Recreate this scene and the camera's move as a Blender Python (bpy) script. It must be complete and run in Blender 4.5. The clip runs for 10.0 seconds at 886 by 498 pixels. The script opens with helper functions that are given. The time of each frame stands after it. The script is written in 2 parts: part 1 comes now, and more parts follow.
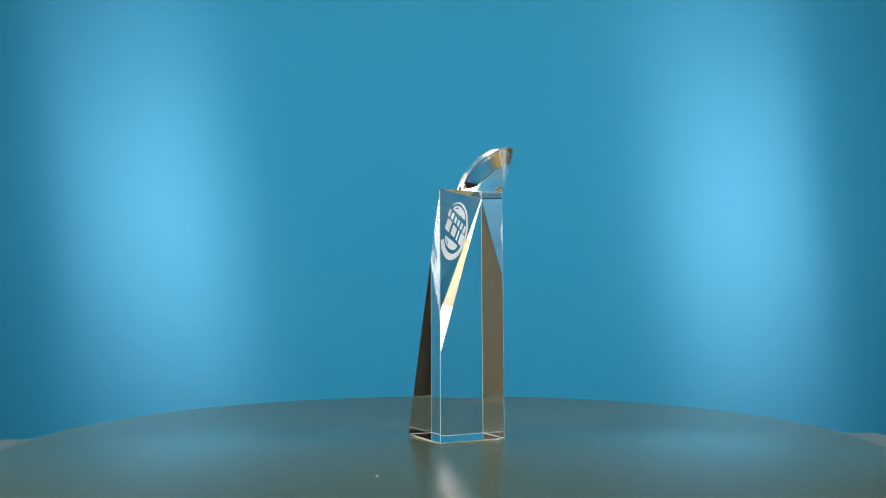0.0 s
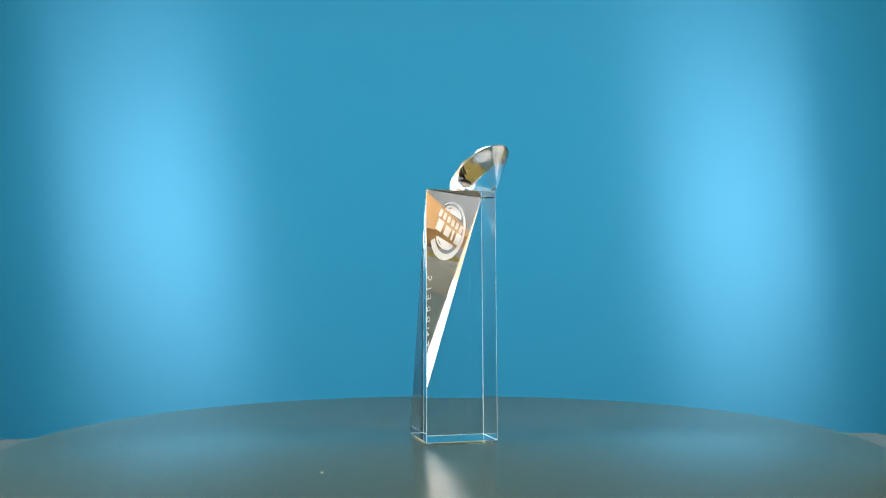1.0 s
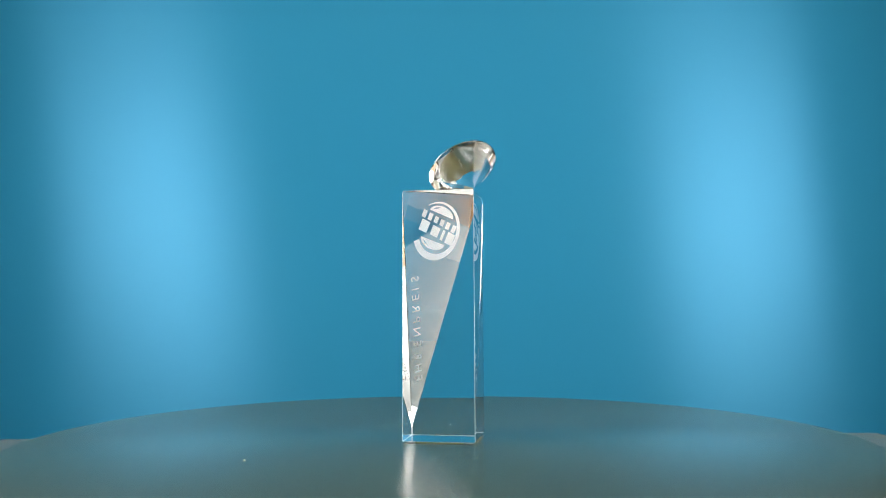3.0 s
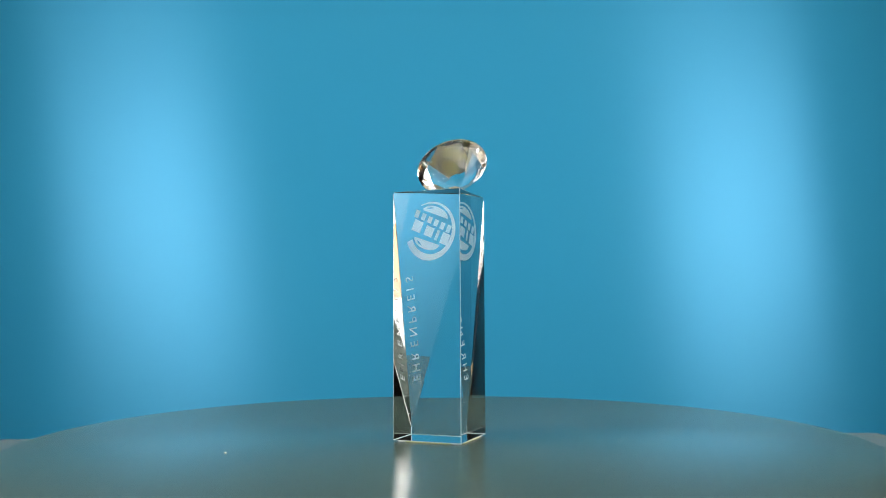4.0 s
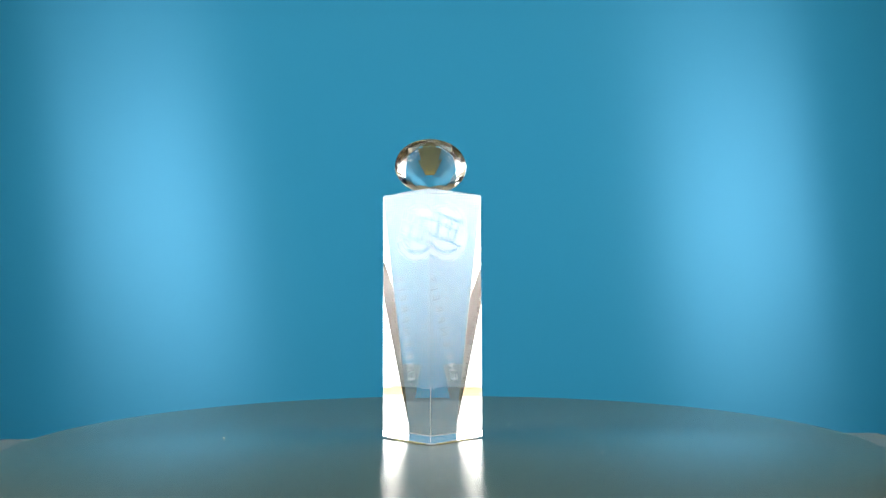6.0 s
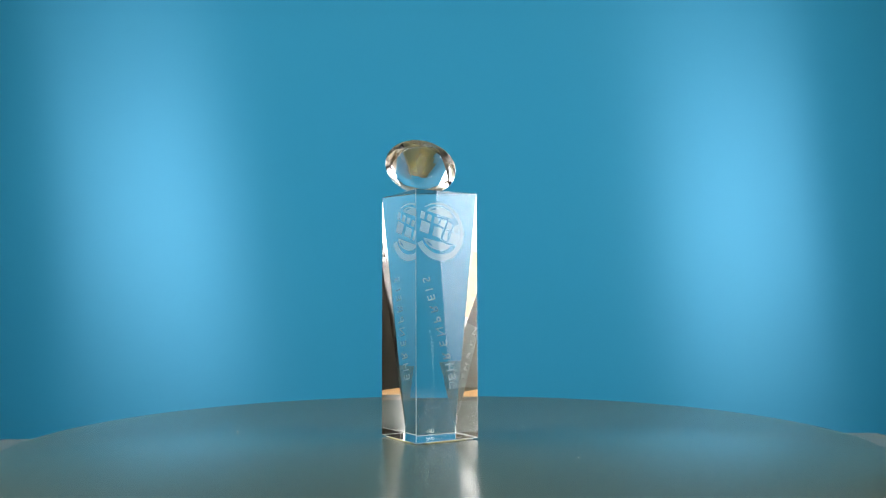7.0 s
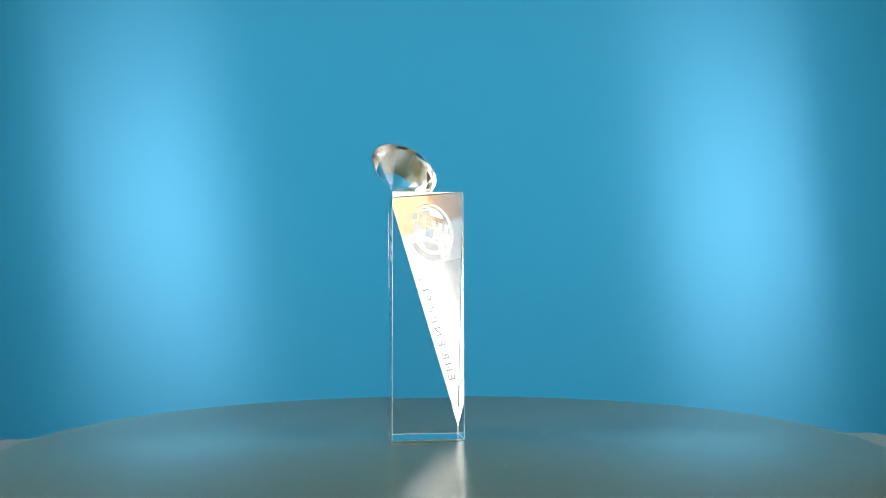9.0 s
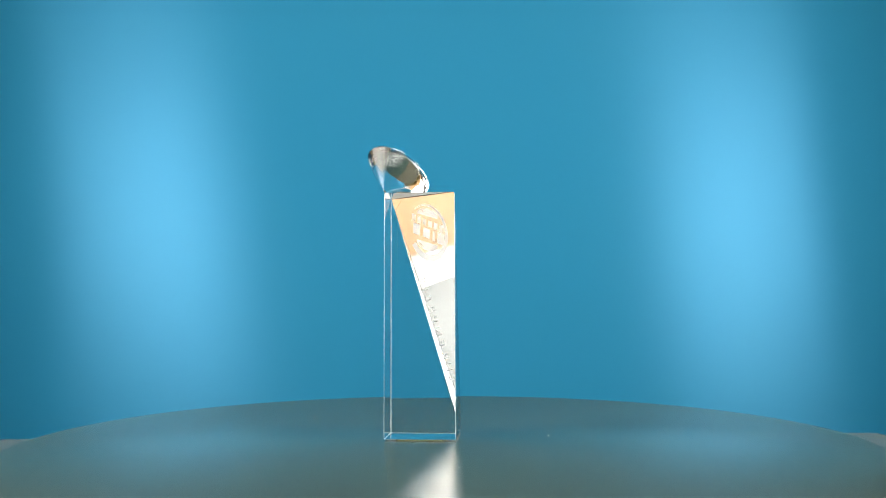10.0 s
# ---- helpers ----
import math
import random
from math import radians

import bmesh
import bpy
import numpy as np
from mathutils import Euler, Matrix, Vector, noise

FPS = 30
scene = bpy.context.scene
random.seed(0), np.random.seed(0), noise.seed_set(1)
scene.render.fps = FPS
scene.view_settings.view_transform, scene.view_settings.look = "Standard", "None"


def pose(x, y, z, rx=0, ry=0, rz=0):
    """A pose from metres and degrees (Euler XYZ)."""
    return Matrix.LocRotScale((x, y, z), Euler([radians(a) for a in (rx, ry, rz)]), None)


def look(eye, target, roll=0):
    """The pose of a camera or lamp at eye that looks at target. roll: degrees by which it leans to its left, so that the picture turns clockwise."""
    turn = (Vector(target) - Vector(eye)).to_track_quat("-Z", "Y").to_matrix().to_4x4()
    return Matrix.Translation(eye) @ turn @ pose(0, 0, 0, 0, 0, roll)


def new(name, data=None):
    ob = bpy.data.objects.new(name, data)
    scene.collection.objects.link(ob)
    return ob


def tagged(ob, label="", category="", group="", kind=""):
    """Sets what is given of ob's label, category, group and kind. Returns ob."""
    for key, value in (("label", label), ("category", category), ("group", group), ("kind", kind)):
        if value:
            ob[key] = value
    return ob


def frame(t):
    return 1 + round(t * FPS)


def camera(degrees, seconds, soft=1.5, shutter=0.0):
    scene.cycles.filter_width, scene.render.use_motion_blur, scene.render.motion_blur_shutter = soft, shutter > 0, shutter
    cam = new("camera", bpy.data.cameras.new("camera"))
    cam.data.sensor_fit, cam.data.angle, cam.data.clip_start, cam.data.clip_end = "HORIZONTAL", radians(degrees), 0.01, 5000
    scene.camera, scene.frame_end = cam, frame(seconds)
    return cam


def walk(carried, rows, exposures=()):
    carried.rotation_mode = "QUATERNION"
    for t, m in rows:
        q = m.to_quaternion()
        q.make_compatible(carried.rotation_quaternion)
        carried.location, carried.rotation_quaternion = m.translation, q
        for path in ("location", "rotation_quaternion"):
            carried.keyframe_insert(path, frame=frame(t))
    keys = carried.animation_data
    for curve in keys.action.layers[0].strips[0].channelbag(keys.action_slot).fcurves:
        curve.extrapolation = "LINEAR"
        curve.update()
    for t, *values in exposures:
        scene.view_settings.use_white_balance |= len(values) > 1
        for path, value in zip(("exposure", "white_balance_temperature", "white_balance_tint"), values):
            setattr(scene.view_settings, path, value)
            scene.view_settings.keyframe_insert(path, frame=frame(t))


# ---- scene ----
from mathutils.geometry import delaunay_2d_cdt

cam = camera(56.96, 10.0, soft=1.0)
EYE = (0.0006, -0.6009, 0.0854)
UP = math.tan(radians(4.723))
VIEW = look(EYE, (EYE[0], EYE[1] + 1.0, EYE[2] + UP), -0.225)
walk(cam, [(0.0, VIEW), (10.0, VIEW)], exposures=[(0.0, -0.12), (0.5, 0.0), (1.0, 0.06), (2.0, 0.08), (2.5, -0.15), (4.0, 0.03), (4.5, 0.08), (5.0, 0.06), (5.5, -0.14), (7.0, -0.14), (7.5, 0.0), (8.0, 0.03), (8.5, 0.06), (9.0, 0.08), (9.5, 0.06), (10.0, -0.03)])

# ---- world: a dim room ----
world = bpy.data.worlds.new("world")
scene.world = world
world.use_nodes = True
world.node_tree.nodes["Background"].inputs["Color"].default_value = (0.30, 0.27, 0.22, 1)
world.node_tree.nodes["Background"].inputs["Strength"].default_value = 0.02

SOFTBOX_POWER = 14.0


# ---- materials ----
def material(name):
    m = bpy.data.materials.new(name)
    m.use_nodes = True
    return m, m.node_tree.nodes, m.node_tree.links, m.node_tree.nodes["Principled BSDF"]


def grainy(name, dark, light, scale, rough, metal=0.0, bump=0.05, big=3.0, distance=0.001, stretch=(1, 1, 1)):
    """Two scales of noise between two tones, with fine relief."""
    m, nodes, links, p = material(name)
    co = nodes.new("ShaderNodeTexCoord")
    mp = nodes.new("ShaderNodeMapping")
    mp.inputs["Scale"].default_value = stretch
    links.new(co.outputs["Object"], mp.inputs["Vector"])
    fine, wide = nodes.new("ShaderNodeTexNoise"), nodes.new("ShaderNodeTexNoise")
    fine.inputs["Scale"].default_value, wide.inputs["Scale"].default_value = scale, big
    fine.inputs["Detail"].default_value = 6
    for n in (fine, wide):
        links.new(mp.outputs["Vector"], n.inputs["Vector"])
    add = nodes.new("ShaderNodeMath")
    add.operation = "MULTIPLY_ADD"
    links.new(fine.outputs["Fac"], add.inputs[0])
    add.inputs[1].default_value = 0.6
    half = nodes.new("ShaderNodeMath")
    half.operation = "MULTIPLY"
    half.inputs[1].default_value = 0.4
    links.new(wide.outputs["Fac"], half.inputs[0])
    links.new(half.outputs[0], add.inputs[2])
    ramp = nodes.new("ShaderNodeValToRGB")
    ramp.color_ramp.elements[0].position, ramp.color_ramp.elements[1].position = 0.3, 0.7
    ramp.color_ramp.elements[0].color, ramp.color_ramp.elements[1].color = (*dark, 1), (*light, 1)
    links.new(add.outputs[0], ramp.inputs["Fac"])
    links.new(ramp.outputs["Color"], p.inputs["Base Color"])
    p.inputs["Roughness"].default_value, p.inputs["Metallic"].default_value = rough, metal
    bp = nodes.new("ShaderNodeBump")
    bp.inputs["Strength"].default_value, bp.inputs["Distance"].default_value = bump, distance
    links.new(fine.outputs["Fac"], bp.inputs["Height"])
    links.new(bp.outputs["Normal"], p.inputs["Normal"])
    return m


def glass(name, ior, tint=(1, 1, 1)):
    m, nodes, links, p = material(name)
    p.inputs["Base Color"].default_value = (*tint, 1)
    p.inputs["Transmission Weight"].default_value = 1.0
    p.inputs["Roughness"].default_value = 0.0
    p.inputs["IOR"].default_value = ior
    return m


CRYSTAL = glass("crystal", 1.52, (0.985, 0.995, 0.99))
BACKDROP = grainy("blue_satin_sheet", (0.0215, 0.2130, 0.384), (0.0245, 0.2280, 0.408), 900, 0.33, metal=0.135, bump=0.02, big=2.5)
BACKDROP.node_tree.nodes["Principled BSDF"].inputs["Specular IOR Level"].default_value = 0.30
BACKDROP.node_tree.nodes["Principled BSDF"].inputs["Specular Tint"].default_value = (0.62, 0.80, 1.0, 1)
# satin threads run across, so that highlights stretch up and down
BACKDROP.node_tree.nodes["Principled BSDF"].inputs["Anisotropic"].default_value = 0.9
THREAD = BACKDROP.node_tree.nodes.new("ShaderNodeCombineXYZ")
THREAD.inputs["X"].default_value, THREAD.inputs["Z"].default_value = -math.sin(radians(7)), math.cos(radians(7))
BACKDROP.node_tree.links.new(THREAD.outputs["Vector"], BACKDROP.node_tree.nodes["Principled BSDF"].inputs["Tangent"])
DISC = grainy("grey_satin_disc", (0.041, 0.067, 0.056), (0.053, 0.084, 0.070), 1800, 0.25, bump=0.02, big=7, distance=0.0005)
DISC.node_tree.nodes["Principled BSDF"].inputs["Specular IOR Level"].default_value = 0.55
# brushed in circles, so that reflections smear along the radius
DISC.node_tree.nodes["Principled BSDF"].inputs["Anisotropic"].default_value = 0.7
SPOT, RADIAL = DISC.node_tree.nodes.new("ShaderNodeNewGeometry"), DISC.node_tree.nodes.new("ShaderNodeVectorMath")
RADIAL.operation = "MULTIPLY"
RADIAL.inputs[1].default_value = (1, 1, 0)
DISC.node_tree.links.new(SPOT.outputs["Position"], RADIAL.inputs[0])
DISC.node_tree.links.new(RADIAL.outputs["Vector"], DISC.node_tree.nodes["Principled BSDF"].inputs["Tangent"])
LAMINATE = grainy("grey_laminate", (0.0923, 0.0908, 0.0677), (0.1154, 0.1123, 0.0846), 700, 0.18, bump=0.02, big=5, distance=0.0005)
LAMINATE.node_tree.nodes["Principled BSDF"].inputs["Specular IOR Level"].default_value = 0.6
WOOD = grainy("honey_wood", (0.335, 0.170, 0.045), (0.425, 0.225, 0.075), 30, 0.60, bump=0.05, big=4, stretch=(1, 9, 9))
WOOD.node_tree.nodes["Principled BSDF"].inputs["Specular IOR Level"].default_value = 0.35
PLYWOOD = grainy("olive_plywood", (0.2571, 0.1786, 0.0357), (0.3429, 0.2500, 0.0571), 25, 0.7, bump=0.05, big=3, stretch=(1, 8, 8))
OLIVE = grainy("dark_olive_fill", (0.060, 0.070, 0.028), (0.090, 0.102, 0.042), 60, 0.6, bump=0.05, big=3)
CEILING = grainy("ochre_plaster", (0.5333, 0.5037, 0.3704), (0.5926, 0.5630, 0.4296), 120, 0.9, bump=0.1, big=1.2, distance=0.002)
KHAKI = grainy("khaki_plaster", (0.37, 0.345, 0.255), (0.42, 0.390, 0.295), 120, 0.9, bump=0.1, big=1.2, distance=0.002)
PLASTER = grainy("grey_plaster", (0.4667, 0.4733, 0.4800), (0.5200, 0.5267, 0.5333), 120, 0.9, bump=0.1, big=1.2, distance=0.002)
CARD = grainy("white_foam_board", (0.4667, 0.5067, 0.5600), (0.5067, 0.5400, 0.5933), 300, 0.6, bump=0.05, big=4)
SHEET = grainy("olive_glue_film", (0.40, 0.38, 0.17), (0.50, 0.47, 0.23), 900, 0.6, bump=0.1, big=60, distance=0.0002)
# the darkness of the unlit front walls, put into their colour
UNLIT_WALL = grainy("unlit_wall_brown", (0.0132, 0.0062, 0.0023), (0.0257, 0.0125, 0.0047), 200, 0.9, bump=0.3, big=3, distance=0.003)
CARPET = grainy("dark_carpet", (0.03, 0.027, 0.024), (0.06, 0.052, 0.045), 300, 0.95, bump=0.4, big=2, distance=0.004)
BLACK = grainy("black_fabric", (0.012, 0.012, 0.012), (0.025, 0.025, 0.025), 700, 0.85, bump=0.2, big=9)
VELVET = grainy("black_velvet", (0.003, 0.003, 0.003), (0.007, 0.006, 0.006), 700, 0.95, bump=0.2, big=9)
VELVET.node_tree.nodes["Principled BSDF"].inputs["Specular IOR Level"].default_value = 0.05
STEEL = grainy("grey_steel", (0.30, 0.30, 0.31), (0.42, 0.42, 0.42), 300, 0.35, metal=1.0, big=20)
CRUMB = grainy("pale_crumb", (0.30, 0.25, 0.18), (0.46, 0.40, 0.32), 2000, 0.8, bump=0.3, big=400)
PALE = grainy("white_grain", (0.45, 0.45, 0.44), (0.60, 0.60, 0.58), 2000, 0.7, bump=0.3, big=400)


def frosted(name, passing, cover, rough=0.05):
    """Etched glass: a rough white skin that light also passes through."""
    m, nodes, links, p = material(name)
    co, grain = nodes.new("ShaderNodeTexCoord"), nodes.new("ShaderNodeTexNoise")
    grain.inputs["Scale"].default_value = 4000
    links.new(co.outputs["Object"], grain.inputs["Vector"])
    ramp = nodes.new("ShaderNodeValToRGB")
    ramp.color_ramp.elements[0].color, ramp.color_ramp.elements[1].color = (0.90, 0.91, 0.92, 1), (0.98, 0.98, 0.98, 1)
    links.new(grain.outputs["Fac"], ramp.inputs["Fac"])
    dif, tra, mix = nodes.new("ShaderNodeBsdfDiffuse"), nodes.new("ShaderNodeBsdfTranslucent"), nodes.new("ShaderNodeMixShader")
    for n in (dif, tra):
        links.new(ramp.outputs["Color"], n.inputs["Color"])
    mix.inputs["Fac"].default_value = passing
    links.new(dif.outputs["BSDF"], mix.inputs[1])
    links.new(tra.outputs["BSDF"], mix.inputs[2])
    p.inputs["Transmission Weight"].default_value, p.inputs["Roughness"].default_value, p.inputs["IOR"].default_value = 1.0, rough, 1.52
    p.inputs["Base Color"].default_value = (1, 1, 1, 1)
    haze = nodes.new("ShaderNodeMixShader")
    haze.inputs["Fac"].default_value = cover
    links.new(p.outputs["BSDF"], haze.inputs[1])
    links.new(mix.outputs["Shader"], haze.inputs[2])
    links.new(haze.outputs["Shader"], nodes["Material Output"].inputs["Surface"])
    return m


def softbox_cloth(bulb_y):
    """White cloth, brightest before the bulb and dimmer towards its edges."""
    m, nodes, links, p = material("softbox_cloth")
    p.inputs["Base Color"].default_value = (0.8, 0.8, 0.8, 1)
    p.inputs["Emission Color"].default_value = (1.0, 0.97, 0.93, 1)
    co, mp, ball, ramp = (nodes.new("ShaderNode" + k) for k in ("TexCoord", "Mapping", "TexGradient", "MapRange"))
    mp.inputs["Location"].default_value = (0, -bulb_y / 0.75, -(BULB_Z - FLOOR_Z) / 0.52)
    mp.inputs["Scale"].default_value = (1 / 0.75, 1 / 0.75, 1 / 0.52)
    ball.gradient_type = "SPHERICAL"
    links.new(co.outputs["Object"], mp.inputs["Vector"])
    links.new(mp.outputs["Vector"], ball.inputs["Vector"])
    links.new(ball.outputs["Fac"], ramp.inputs["Value"])
    ramp.inputs["To Min"].default_value, ramp.inputs["To Max"].default_value = 0.12 * SOFTBOX_POWER, 1.35 * SOFTBOX_POWER
    links.new(ramp.outputs["Result"], p.inputs["Emission Strength"])
    return m


FLOOR_Z, SOFTBOX_Z, BULB_Z = -0.80, 0.46, 0.43
FROST, GROUND = frosted("frosted_engraving", 0.5, 0.30, 0.34), frosted("ground_edge", 0.5, 0.7)


# ---- mesh tools ----
def part(name, bm, mat, parent=None, label="", m=None):
    bmesh.ops.recalc_face_normals(bm, faces=bm.faces[:])
    me = bpy.data.meshes.new(name)
    bm.to_mesh(me)
    bm.free()
    me.materials.append(mat)
    ob = new(name, me)
    if parent:
        ob.parent = parent
    if m is not None:
        ob.matrix_local = m
    if label:
        tagged(ob, label)
    return ob


def box(bm, x0, x1, y0, y1, z0, z1):
    m = Matrix.Translation(((x0 + x1) / 2, (y0 + y1) / 2, (z0 + z1) / 2)) @ Matrix.Diagonal((x1 - x0, y1 - y0, z1 - z0, 1))
    return bmesh.ops.create_cube(bm, size=1, matrix=m)["verts"]


def block(x0, x1, y0, y1, z0, z1, bevel=0.0, segments=2):
    bm = bmesh.new()
    box(bm, x0, x1, y0, y1, z0, z1)
    if bevel:
        bmesh.ops.bevel(bm, geom=bm.edges[:], offset=bevel, segments=segments, affect="EDGES", profile=0.5)
    return bm


def lathe(profile, steps=96):
    """A closed turned body from (radius, height) pairs, from the axis to the axis."""
    bm = bmesh.new()
    rings = []
    for r, z in profile:
        if r < 1e-6:
            rings.append([bm.verts.new((0, 0, z))])
        else:
            rings.append([bm.verts.new((r * math.cos(2 * math.pi * i / steps), r * math.sin(2 * math.pi * i / steps), z)) for i in range(steps)])
    for a, b in zip(rings, rings[1:]):
        for i in range(steps):
            j = (i + 1) % steps
            if len(a) == 1:
                bm.faces.new((a[0], b[i], b[j]))
            elif len(b) == 1:
                bm.faces.new((a[i], a[j], b[0]))
            else:
                bm.faces.new((a[i], a[j], b[j], b[i]))
    return bm


def smooth(ob, angle=35):
    ob.data.shade_smooth()
    ob.data.set_sharp_from_angle(angle=radians(angle))
    return ob


# ---- the room ----
ROOM_TOP = 1.50
TABLE_TOP = -0.045


def room():
    tagged(part("floor", block(-1.9, 1.9, -2.4, 1.7, FLOOR_Z - 0.05, FLOOR_Z), CARPET), "dark short-pile carpet on the studio floor", "floor", kind="structure")
    tagged(part("ceiling", block(-1.9, 1.9, -2.4, 1.7, ROOM_TOP, ROOM_TOP + 0.05), CEILING), "plain ochre plaster ceiling", "ceiling", kind="structure")
    for name, b, mat, label in (
        ("wall_south", (-1.9, 1.9, -2.5, -2.4), UNLIT_WALL, "plain wall coloured dark brown for the unlit room"),
        ("wall_north", (-1.9, 1.9, 1.7, 1.8), KHAKI, "plain khaki plaster wall behind the backdrop"),
        ("wall_west", (-1.9, -1.8, 0.35, 1.7), KHAKI, "plain khaki plaster wall"),
        ("wall_east", (1.8, 1.9, 0.35, 1.7), PLASTER, "plain light grey plaster wall"),
        ("wall_west_front", (-1.9, -1.8, -2.4, 0.35), UNLIT_WALL, "plain wall coloured dark brown for the unlit side"),
        ("wall_east_front", (1.8, 1.9, -2.4, 0.35), UNLIT_WALL, "plain wall coloured dark brown for the unlit side"),
    ):
        tagged(part(name, block(*b, FLOOR_Z - 0.05, ROOM_TOP + 0.05), mat), label, "wall", kind="structure")


def backdrop():
    """A hanging sheet, faintly wavy, that sweeps forward at its foot."""
    bm = bmesh.new()
    nx, thick = 60, 0.002
    prof = [(1.20, 0.98), (1.20, 0.8), (1.20, 0.6), (1.20, 0.2), (1.20, -0.2), (1.20, -0.5), (1.19, -0.62), (1.15, -0.72), (1.07, -0.78), (0.95, -0.795)]
    grid = []
    for i in range(nx + 1):
        x = -1.28 + 2.39 * i / nx
        grid.append([bm.verts.new((x, y + 0.0015 * math.sin(2.1 * x + 0.6) * (1 if z > -0.5 else 0), z)) for y, z in prof])
    for a, b in zip(grid, grid[1:]):
        for j in range(len(prof) - 1):
            bm.faces.new((a[j], a[j + 1], b[j + 1], b[j]))
    ob = part("backdrop", bm, BACKDROP)
    solid = ob.modifiers.new("thickness", "SOLIDIFY")
    solid.thickness = thick
    ob.data.shade_smooth()
    tagged(ob, "blue satin studio backdrop sheet hanging behind the turntable", "backdrop", kind="structure")


def flag(x, y, turn, half):
    """An unseen black board added beside the backdrop, for the black in the glass."""
    top = tagged(new("added_black_board"), "unseen black board added beside the blue backdrop to darken the glass", "flag board", "flag boards beside the backdrop")
    top.matrix_world = pose(x, y, FLOOR_Z, 0, 0, turn)
    part("board", block(-half, half, -0.005, 0.005, 0.02, 1.75, 0.001, 1), VELVET, top)
    for f in (-0.65 * half, 0.65 * half):
        part("foot", block(f - 0.015, f + 0.015, -0.12, 0.12, 0.0, 0.02, 0.002, 1), BLACK, top)


def white_card(x, y, turn, half):
    """An unseen white card on edge, added so the slanted face reflects light grey."""
    top = tagged(new("added_card"), "unseen white card added beside the softbox for a grey reflection in the glass", "reflector card")
    top.matrix_world = pose(x, y, FLOOR_Z, 0, 0, turn)
    part("board", block(-half, half, -0.004, 0.004, 0.02, 1.05, 0.001, 1), CARD, top)
    for f in (-0.6 * half, 0.6 * half):
        part("foot", block(f - 0.012, f + 0.012, -0.09, 0.09, 0.0, 0.02, 0.002, 1), CARD, top)


def table():
    top = tagged(new("table"), "grey laminate work table under the turntable", "table")
    top.location = (0, -0.32, FLOOR_Z)
    top.rotation_euler = (0, 0, radians(1.5))
    h = TABLE_TOP - FLOOR_Z
    part("tabletop", block(-0.50, 0.50, 0.15, 0.630, h - 0.03, h, 0.003), LAMINATE, top)
    for x in (-0.44, 0.44):
        for y in (0.21, 0.54):
            part("leg", block(x - 0.03, x + 0.03, y - 0.03, y + 0.03, 0, h - 0.03, 0.004), STEEL, top)


def side_board(side, reach, rake, tail, planks):
    """A plank top on two trestle panels; its planks end just before the slanting softbox."""
    top = tagged(new("side_board"), "honey-coloured wooden side board close to the lit softbox", "side table", "side boards beside the table")
    centre = 0.75
    top.matrix_world = pose(0, -0.32, FLOOR_Z, 0, 0, 1.5) @ pose(side * centre, 0.20, 0)
    h = TABLE_TOP - FLOOR_Z - 0.004

    def plank(name, inner, outer, y0, y1, z0, z1, bevel=0.0003):
        a, b = sorted((side * (inner - centre), side * (outer - centre)))
        part(name, block(a, b, y0 + 0.0001, y1 - 0.0001, z0, z1, bevel, 1), WOOD, top)

    def end(y):
        return reach + rake * (y - 0.12 + side * 0.02) + side * 0.026 * (y + 0.2)

    for k in range(planks):
        y = 0.18 - 0.18 * k
        plank("plank", 0.503, end(y), y, y + 0.18, h - 0.022, h)
    # narrower extension at the far end, along the outer side
    for y, y1 in ((0.36, 0.49), (0.49, tail)):
        plank("plank", 0.64, end(y), y, y1, h - 0.022, h)
    plank("cleat", 0.70, 0.76, 0.10, tail - 0.02, h - 0.052, h - 0.0222, 0.002)
    for y in (0.24 - 0.18 * (planks - 1), 0.30):
        plank("trestle_panel", 0.54, 0.85, y - 0.012, y + 0.012, 0, h - 0.0525 if y > 0 else h - 0.022, 0.002)


def low_bench():
    """A low plywood bench behind the table, before the backdrop."""
    top = tagged(new("low_bench"), "low olive-stained plywood bench standing behind the turntable table", "bench")
    top.matrix_world = pose(0, 0.60, FLOOR_Z, 0, 0, 10)
    h = 0.55
    for k in range(2):
        y = -0.18 + 0.185 * k
        part("board", block(-1.08, 1.08, y + 0.0003, y + 0.1847, h - 0.025, h, 0.002, 1), PLYWOOD, top)
    # unseen board added behind, its dark olive stands in for shade in the diamond
    part("rear_board", block(-0.42, 0.42, 0.1903, 0.44, h - 0.025, h, 0.002, 1), OLIVE, top, "unseen board added in dark olive to darken the diamond's centre")
    for x in (-1.0, 0.0, 1.0):
        part("trestle_panel", block(x - 0.012, x + 0.012, -0.15, 0.16, 0, h - 0.025, 0.002, 1), PLYWOOD, top)


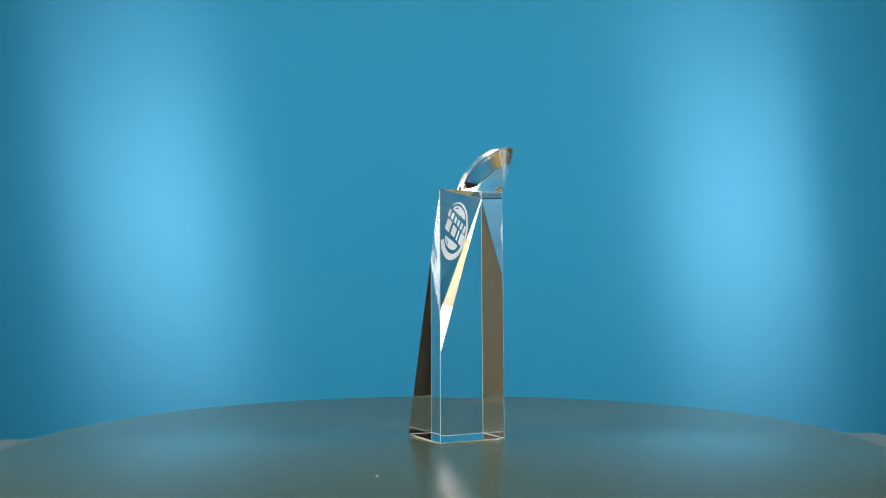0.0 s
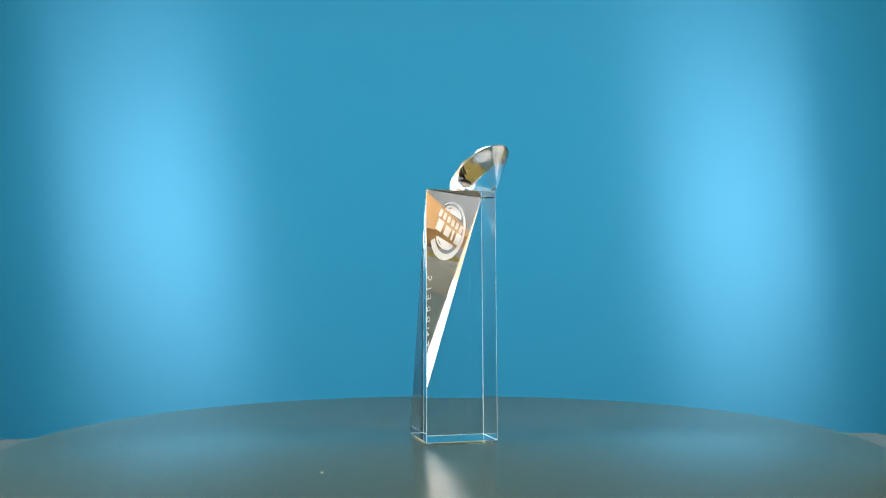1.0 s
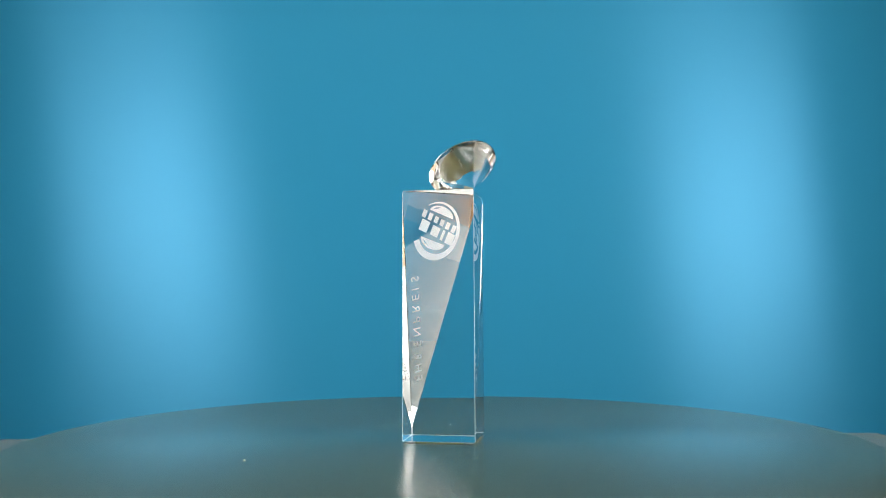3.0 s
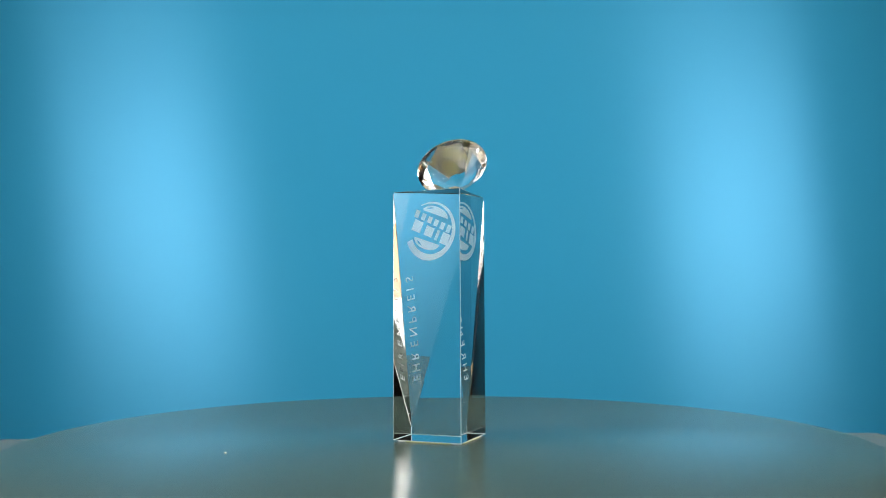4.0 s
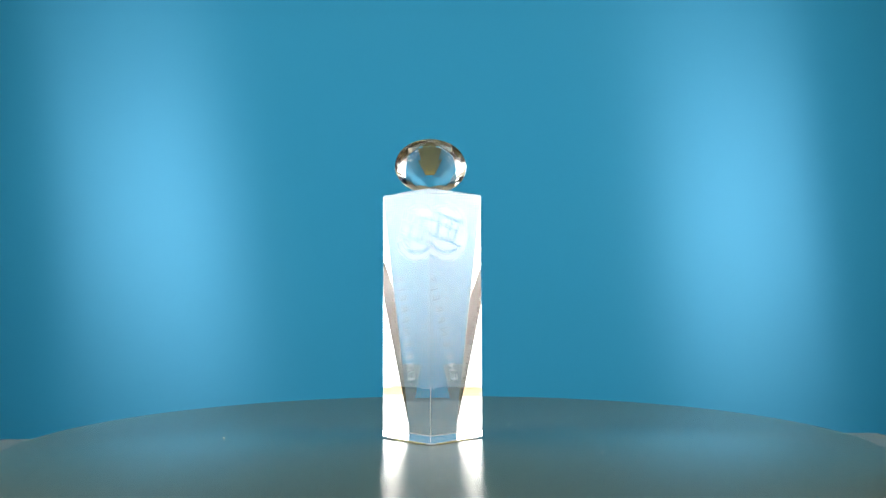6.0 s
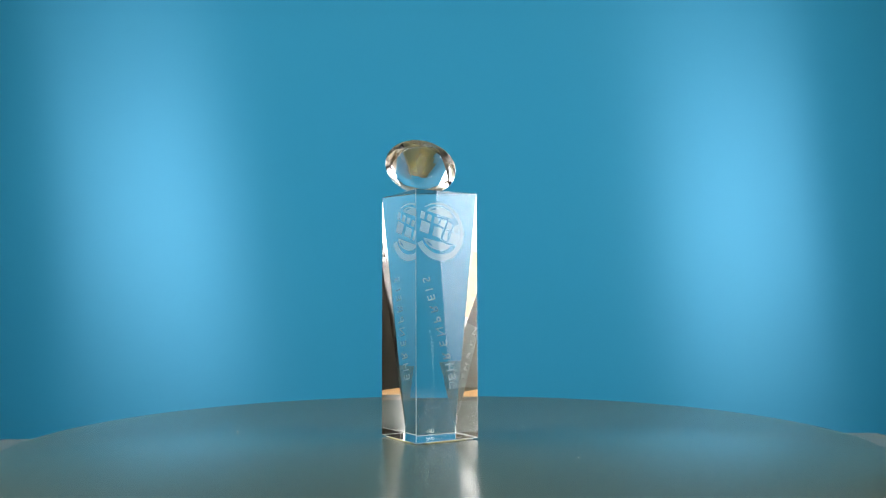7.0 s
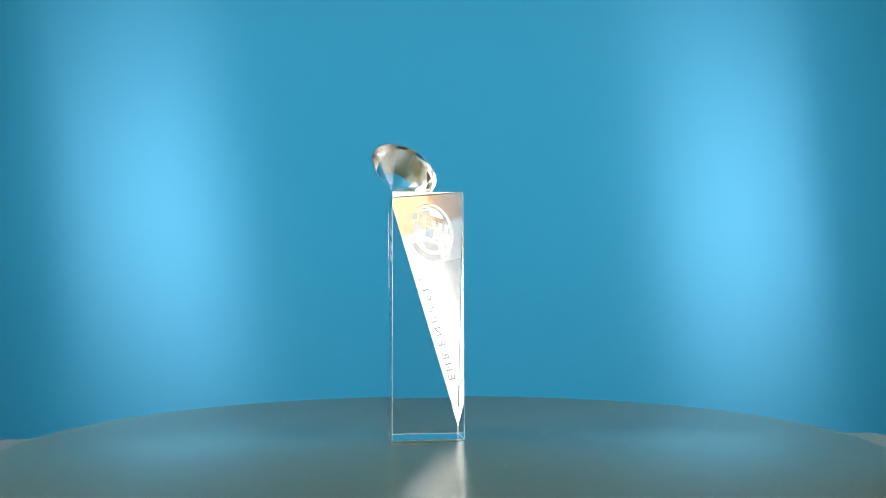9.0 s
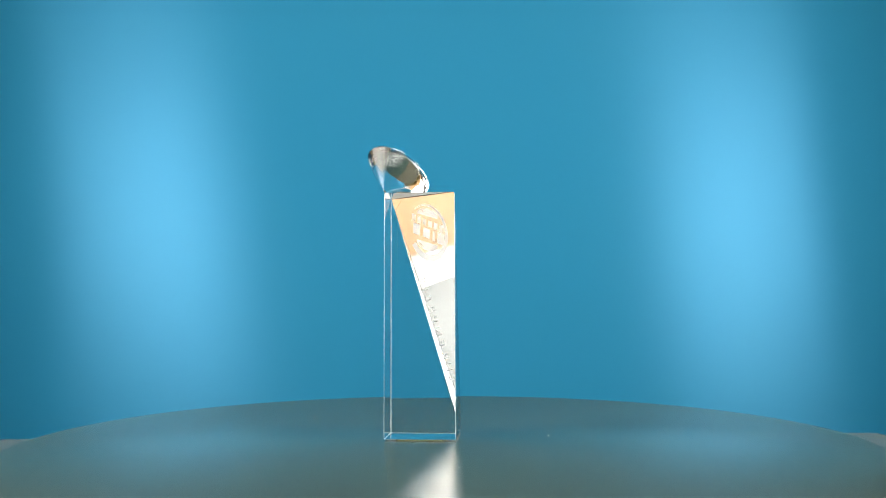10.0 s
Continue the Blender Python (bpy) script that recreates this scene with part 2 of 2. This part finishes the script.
def softbox(at, toward, width, height, lean, bulb_y):
    """A standing softbox: black hood, white front cloth, rim, pole and three feet."""
    lamp = tagged(new("softbox"), "black studio softbox with a glowing white front on a stand", "studio light", "softboxes beside the table")
    lamp.location = (at[0], at[1], FLOOR_Z)
    lamp.rotation_euler = (0, 0, math.atan2(toward[1] - at[1], toward[0] - at[0]))
    z = at[2] - FLOOR_Z
    w, h = width / 2, height / 2
    bm = bmesh.new()
    back = [bm.verts.new((-0.30, y, z + v)) for y, v in ((-0.07, -0.07), (0.07, -0.07), (0.07, 0.07), (-0.07, 0.07))]
    front = [bm.verts.new((0.0, y, z + v)) for y, v in ((-w, -h), (w, -h), (w, h), (-w, h))]
    bm.faces.new(back)
    for i in range(4):
        bm.faces.new((back[i], back[(i + 1) % 4], front[(i + 1) % 4], front[i]))
    hood = part("hood", bm, BLACK, lamp)
    hood.modifiers.new("thickness", "SOLIDIFY").thickness = 0.004
    cloth = part("front_cloth", block(-0.012, -0.004, -w + 0.008, w - 0.008, z - h + 0.008, z + h - 0.008), softbox_cloth(bulb_y), lamp, "glowing white diffusion cloth")
    bm = bmesh.new()
    for b in ((-w, w, -h - 0.006, -h + 0.010), (-w, w, h - 0.010, h + 0.006), (-w - 0.006, -w + 0.010, -h, h), (w - 0.010, w + 0.006, -h, h)):
        box(bm, -0.003, 0.012, b[0], b[1], z + b[2], z + b[3])
    rim = part("rim", bm, BLACK, lamp)
    # the head leans on its pole
    for head in (hood, cloth, rim):
        head.matrix_local = pose(0, 0, z) @ pose(0, 0, 0, lean, 0, 0) @ pose(0, 0, -z)
    bm = lathe([(0, 0.12), (0.014, 0.12), (0.014, z - 0.07), (0, z - 0.07)], 24)
    bmesh.ops.translate(bm, vec=(-0.25, 0, 0), verts=bm.verts[:])
    part("pole", bm, STEEL, lamp)
    for k in range(3):
        bm = block(0.0, 0.36, -0.009, 0.009, -0.009, 0.009, 0.003)
        foot = part("foot", bm, STEEL, lamp, m=pose(-0.25, 0, 0.16, 0, 24, 60 + 120 * k))
    return lamp


# ---- the turntable and what stands on it ----
R_DISC = 0.2942


def turntable():
    top = tagged(new("turntable"), "round satin grey turntable disc that slowly turns on the table", "turntable")
    e = 0.0008
    disc = part("disc", lathe([(0, 0), (R_DISC - e, 0), (R_DISC - 0.3 * e, -0.3 * e), (R_DISC, -e), (R_DISC, -0.016), (R_DISC - e, -0.018), (0, -0.018)], 256), DISC, top)
    smooth(disc)
    smooth(part("drive_base", lathe([(0, -0.0185), (0.11, -0.0185), (0.112, -0.0205), (0.118, TABLE_TOP + 0.0016), (0.117, TABLE_TOP + 0.0006), (0, TABLE_TOP + 0.0006)], 96), BLACK, top, "round black plastic drive base"))
    return top


SIDE, HIGH, LIP = 0.0503, 0.1738, 0.0065
H = SIDE / 2


def award():
    """Square crystal column with its front corner sliced off, and a cut-glass diamond lying on top."""
    top = tagged(new("award"), "clear crystal award column, slanted engraved face, glass diamond on top", "award")
    bm = bmesh.new()
    A0, B0, C0, D0 = (bm.verts.new((x * H, y * H, 0.0010)) for x, y in ((-1, 1), (-1, -1), (1, -1), (1, 1)))
    A1, B1, C1 = (bm.verts.new((x * H, y * H, HIGH)) for x, y in ((-1, 1), (-1, -1), (1, -1)))
    D1 = bm.verts.new((H, H, LIP))
    for f in ((A0, D0, C0, B0), (A0, B0, B1, A1), (B0, C0, C1, B1), (A0, A1, D1, D0), (C0, D0, D1, C1), (A1, C1, D1), (A1, B1, C1)):
        bm.faces.new(f)
    ground = bmesh.ops.bevel(bm, geom=bm.edges[:], offset=0.0003, segments=1, affect="EDGES", profile=0.5)["faces"]
    bmesh.ops.recalc_face_normals(bm, faces=bm.faces[:])
    for f in ground:
        # the two long slanted edges and those round the top are polished, the others ground
        f.material_index = 0 if 0.03 < f.normal.z < 0.45 or f.calc_center_median().z > HIGH - 0.002 else 1
    etched = etch(bm)
    column = part("column", bm, CRYSTAL, top)
    column.data.materials.append(GROUND)
    for name, label, patch in etched:
        part(name, patch, FROST, column, label)
    for x in (-1, 1):
        for y in (-1, 1):
            pad = lathe([(0, 0), (0.0034, 0), (0.0038, 0.0004), (0.0035, 0.0009), (0, 0.0009)], 20)
            part("foot", pad, GROUND, top, "small round clear rubber pad", pose(x * (H - 0.0052), y * (H - 0.0052), 0))
    bm = bmesh.new()
    r, c = H - 0.0010, H - 0.0100
    ring = [(r, -c), (r, c), (c, r), (-c, r), (-r, c), (-r, -c), (-c, -r), (c, -r)]
    face = bm.faces.new([bm.verts.new((x, y, 0.0001)) for x, y in ring])
    raised = bmesh.ops.extrude_face_region(bm, geom=[face])["geom"]
    bmesh.ops.translate(bm, vec=(0, 0, 0.0007), verts=[v for v in raised if isinstance(v, bmesh.types.BMVert)])
    part("base_film", bm, SHEET, top, "thin yellowish glue film under the column")
    diamond(top)
    return top


def diamond(parent):
    R, tilt = 0.0251, radians(38.5)
    ph, girdle, ch, table_r = R * math.tan(tilt), 0.0010, 0.0070, 0.57 * R
    pts = [(0, 0, -ph)]
    for k in range(32):
        a = k * math.pi / 16
        pts += [(R * math.cos(a), R * math.sin(a), 0.0), (R * math.cos(a), R * math.sin(a), girdle)]
    c8 = math.cos(math.pi / 8)
    for k in range(8):
        a = k * math.pi / 4
        b = a + math.pi / 8
        r = 0.24 * R
        pts.append((r * math.cos(b), r * math.sin(b), -ph + r * c8 * math.tan(tilt)))
        pts.append((table_r * math.cos(b), table_r * math.sin(b), girdle + ch))
        r = 0.80 * R
        pts.append((r * math.cos(a), r * math.sin(a), girdle + 0.60 * ch))
    bm = bmesh.new()
    vs = [bm.verts.new(p) for p in pts]
    bmesh.ops.convex_hull(bm, input=vs)
    bmesh.ops.dissolve_limit(bm, angle_limit=radians(0.8), verts=bm.verts[:], edges=bm.edges[:])
    e = Vector((1, 1, 0)).normalized()
    axis = math.sin(tilt) * e + math.cos(tilt) * Vector((0, 0, 1))
    low = math.cos(tilt) * e - math.sin(tilt) * Vector((0, 0, 1))
    side = axis.cross(low)
    culet = Vector((-H, -H, HIGH + 0.0003)) - 0.0004 * e
    centre = culet + ph * axis
    m = Matrix((low, side, axis)).transposed().to_4x4()
    m.translation = centre
    part("diamond", bm, CRYSTAL, parent, "faceted clear glass diamond lying tilted", m)


def slant():
    """The frame of the slanted face: right, up and outward, with its origin in the middle of its top edge."""
    a, c, d = Vector((-H, H, HIGH)), Vector((H, -H, HIGH)), Vector((H, H, LIP))
    mid = (a + c) / 2
    up = (mid - d).normalized()
    right = (a - c).normalized()
    out = right.cross(up)
    m = Matrix((right, up, out)).transposed().to_4x4()
    m.translation = mid
    return m


def bar(cx, cy, w, h, tilt):
    c, q = math.cos(radians(tilt)), math.sin(radians(tilt))
    return [(cx + x * c - y * q, cy + x * q + y * c) for x, y in ((-w, -h), (w, -h), (w, h), (-w, h))]


def emblem_outlines(R):
    """A crescent ring, two bun-shaped segments and two rows of plain blocks."""
    outer, inner, n = [], [], 56
    for i in range(n + 1):
        f = i / n
        a = radians(-22 - 278 * f)
        thick = 0.03 + 0.205 * min(1.0, 1.25 * (1 - f)) ** 0.9
        outer.append((R * math.cos(a), R * math.sin(a)))
        inner.append((R * (1 - thick) * math.cos(a), R * (1 - thick) * math.sin(a)))
    shapes = [outer + inner[::-1]]

    def bun(cx, cy, w, bulge, tilt):
        c, q = math.cos(radians(tilt)), math.sin(radians(tilt))
        pts = [(w * math.cos(math.pi * k / 24), bulge * math.sin(math.pi * k / 24)) for k in range(25)]
        shapes.append([(R * (cx + x * c - y * q), R * (cy + x * q + y * c)) for x, y in pts])

    def gleam(cx, cy, w, bulge, tilt, start, end):
        """A sickle-shaped slit along the back of a bun."""
        c, q = math.cos(radians(tilt)), math.sin(radians(tilt))
        steps = [k / 12 for k in range(13)]
        arc = [(start + (end - start) * f, 0.80) for f in steps] + [(start + (end - start) * f, 0.80 - 0.14 * math.sin(math.pi * f)) for f in steps[-2:0:-1]]
        pts = [(w * r * math.cos(radians(a)), bulge * r * math.sin(radians(a))) for a, r in arc]
        return [(R * (cx + x * c - y * q), R * (cy + x * q + y * c)) for x, y in pts]

    bun(-0.11, 0.57, 0.54, 0.27, 15.5)
    bun(0.12, -0.33, 0.54, -0.29, 15)
    for k in range(6):
        shapes.append(bar(R * (-0.05 + (k - 2.5) * 0.265), R * (0.335 + (k - 2.5) * 0.098), 0.088 * R, (0.105 + 0.010 * abs(k - 2.5)) * R, 19))
    for x, w in ((-0.60, 0.165), (-0.27, 0.060), (0.07, 0.175), (0.56, 0.185)):
        shapes.append(bar(R * (0.0 + x), R * (-0.035 + 0.36 * x), w * R, (0.165 + 0.05 * abs(x)) * R, 19))
    return shapes, [gleam(-0.11, 0.57, 0.54, 0.27, 15.5, 20, 75), gleam(0.12, -0.33, 0.54, -0.29, 15, 15, 70)]


def letter_outlines(ch, size):
    """The triangles of one flat letter."""
    curve = bpy.data.curves.new("letter", "FONT")
    curve.body, curve.size, curve.align_x, curve.resolution_u = ch, size, "CENTER", 3
    ob = new("letter", curve)
    me = bpy.data.meshes.new_from_object(ob.evaluated_get(bpy.context.evaluated_depsgraph_get()))
    bpy.data.objects.remove(ob)
    shapes = [[tuple(me.vertices[i].co.xy) for i in f.vertices] for f in me.polygons]
    bpy.data.meshes.remove(me)
    return shapes


def etch(bm):
    """Cut the emblem and the inscription out of the slanted face; returns them as patches that fill the cuts."""
    m = slant()
    back = m.inverted()
    out = m.to_3x3() @ Vector((0, 0, 1))
    face = max((f for f in bm.faces if f.normal.dot(out) > 0.999), key=lambda f: f.calc_area())
    edge = [(back @ v.co).xy.copy() for v in face.verts]
    depth = (back @ face.verts[0].co).z
    shapes, slits = ([[(x, y - 0.0275) for x, y in o] for o in group] for group in emblem_outlines(0.0213))
    things = [("emblem", "frosted round emblem of plain shapes", shapes)]
    # the inscription climbs beside one edge of the slanted face
    a, d = Vector((SIDE / math.sqrt(2), 0)), Vector((0, -math.hypot(HIGH - LIP, SIDE / math.sqrt(2))))
    way = (a - d).normalized()
    inward = Vector((-way.y, way.x))
    for ch, s in zip("EHRENPREIS", (0.0, 0.0080, 0.0168, 0.0264, 0.0357, 0.0448, 0.0533, 0.0618, 0.0682, 0.0759)):
        p = d + (0.0350 + 0.977 * s) * way + 0.0047 * inward
        things.append(("letter", "", [[tuple(p + x * way + y * inward) for x, y in o] for o in letter_outlines(ch, 0.0095)]))
    # in millimetres, so that the triangulation has enough digits
    pts, faces, owner = [1000 * e for e in edge], [list(range(len(edge)))], [None]
    # slits stay clear glass
    for k, outlines in [*enumerate(t[2] for t in things), (-1, slits)]:
        for o in outlines:
            if sum(a[0] * b[1] - b[0] * a[1] for a, b in zip(o, o[1:] + o[:1])) < 0:
                o = o[::-1]
            faces.append(list(range(len(pts), len(pts) + len(o))))
            pts += [Vector((1000 * x, 1000 * y)) for x, y in o]
            owner.append(k)
    verts, _, tris, _, _, origin = delaunay_2d_cdt(pts, [], faces, 1, 1e-5)
    spots = [m @ Vector((v.x / 1000, v.y / 1000, depth)) for v in verts]
    bmesh.ops.delete(bm, geom=[face], context="FACES_ONLY")
    patches = [bmesh.new() for _ in things]
    made = {}
    for tri, ids in zip(tris, origin):
        owners = [owner[i] for i in ids if owner[i] is not None]
        k = None if not owners or -1 in owners else owners[0]
        target = bm if k is None else patches[k]
        for i in tri:
            if (k, i) not in made:
                made[k, i] = target.verts.new(spots[i])
        target.faces.new([made[k, i] for i in tri])
    bmesh.ops.remove_doubles(bm, verts=bm.verts[:], dist=2e-6)
    return [(name, label, patch) for (name, label, _), patch in zip(things, patches)]


def crumb(name, mat, r, label):
    bm = bmesh.new()
    bmesh.ops.create_icosphere(bm, subdivisions=1, radius=r)
    for v in bm.verts:
        v.co *= random.uniform(0.7, 1.25)
        v.co.z = max(v.co.z * 0.7, -0.4 * r) + 0.4 * r
    return tagged(part(name, bm, mat), label, "crumb", "crumbs on the turntable")


room()
backdrop()
flag(-1.47, 1.32, 0, 0.16)
flag(1.375, 1.155, -13, 0.26)
white_card(1.160, 0.690, -59, 0.105)
table()
low_bench()
side_board(-1, 1.018, 0.247, 0.535, 3)
side_board(1, 1.030, 0.244, 0.535, 4)
softbox((-1.028, -0.047, SOFTBOX_Z), (-0.058, 0.193), 1.26, 1.34, -8, -0.09)
softbox((1.046, -0.026, SOFTBOX_Z), (0.066, 0.214), 1.06, 1.34, -4, 0.04)
TURNTABLE = turntable()
AWARD = award()
SPECKS = [
    (crumb("crumb", CRUMB, 0.0008, "tiny pale crumb lying on the turntable"), 0.1565, 189.7),
    (crumb("crumb", PALE, 0.0005, "tiny white grain lying on the turntable"), 0.0761, 52.8),
    (crumb("crumb", PALE, 0.0004, "tiny white grain lying on the turntable"), 0.1260, 329.2),
]

SPEED = 12.221


def motions():
    times = [0.5 * i for i in range(21)]
    spin = {t: pose(0, 0, -0.0006, 0, 0, -SPEED * (t - 5.5)) for t in times}
    walk(TURNTABLE, [(t, spin[t]) for t in times])
    stand = pose(-0.00602, -0.01265, 0.0, 0, 0, 49.86)
    walk(AWARD, [(t, spin[t] @ stand) for t in times])
    for ob, r, a in SPECKS:
        spot = pose(r * math.cos(radians(a)), r * math.sin(radians(a)), 0.0)
        walk(ob, [(t, spin[t] @ spot) for t in times])


motions()
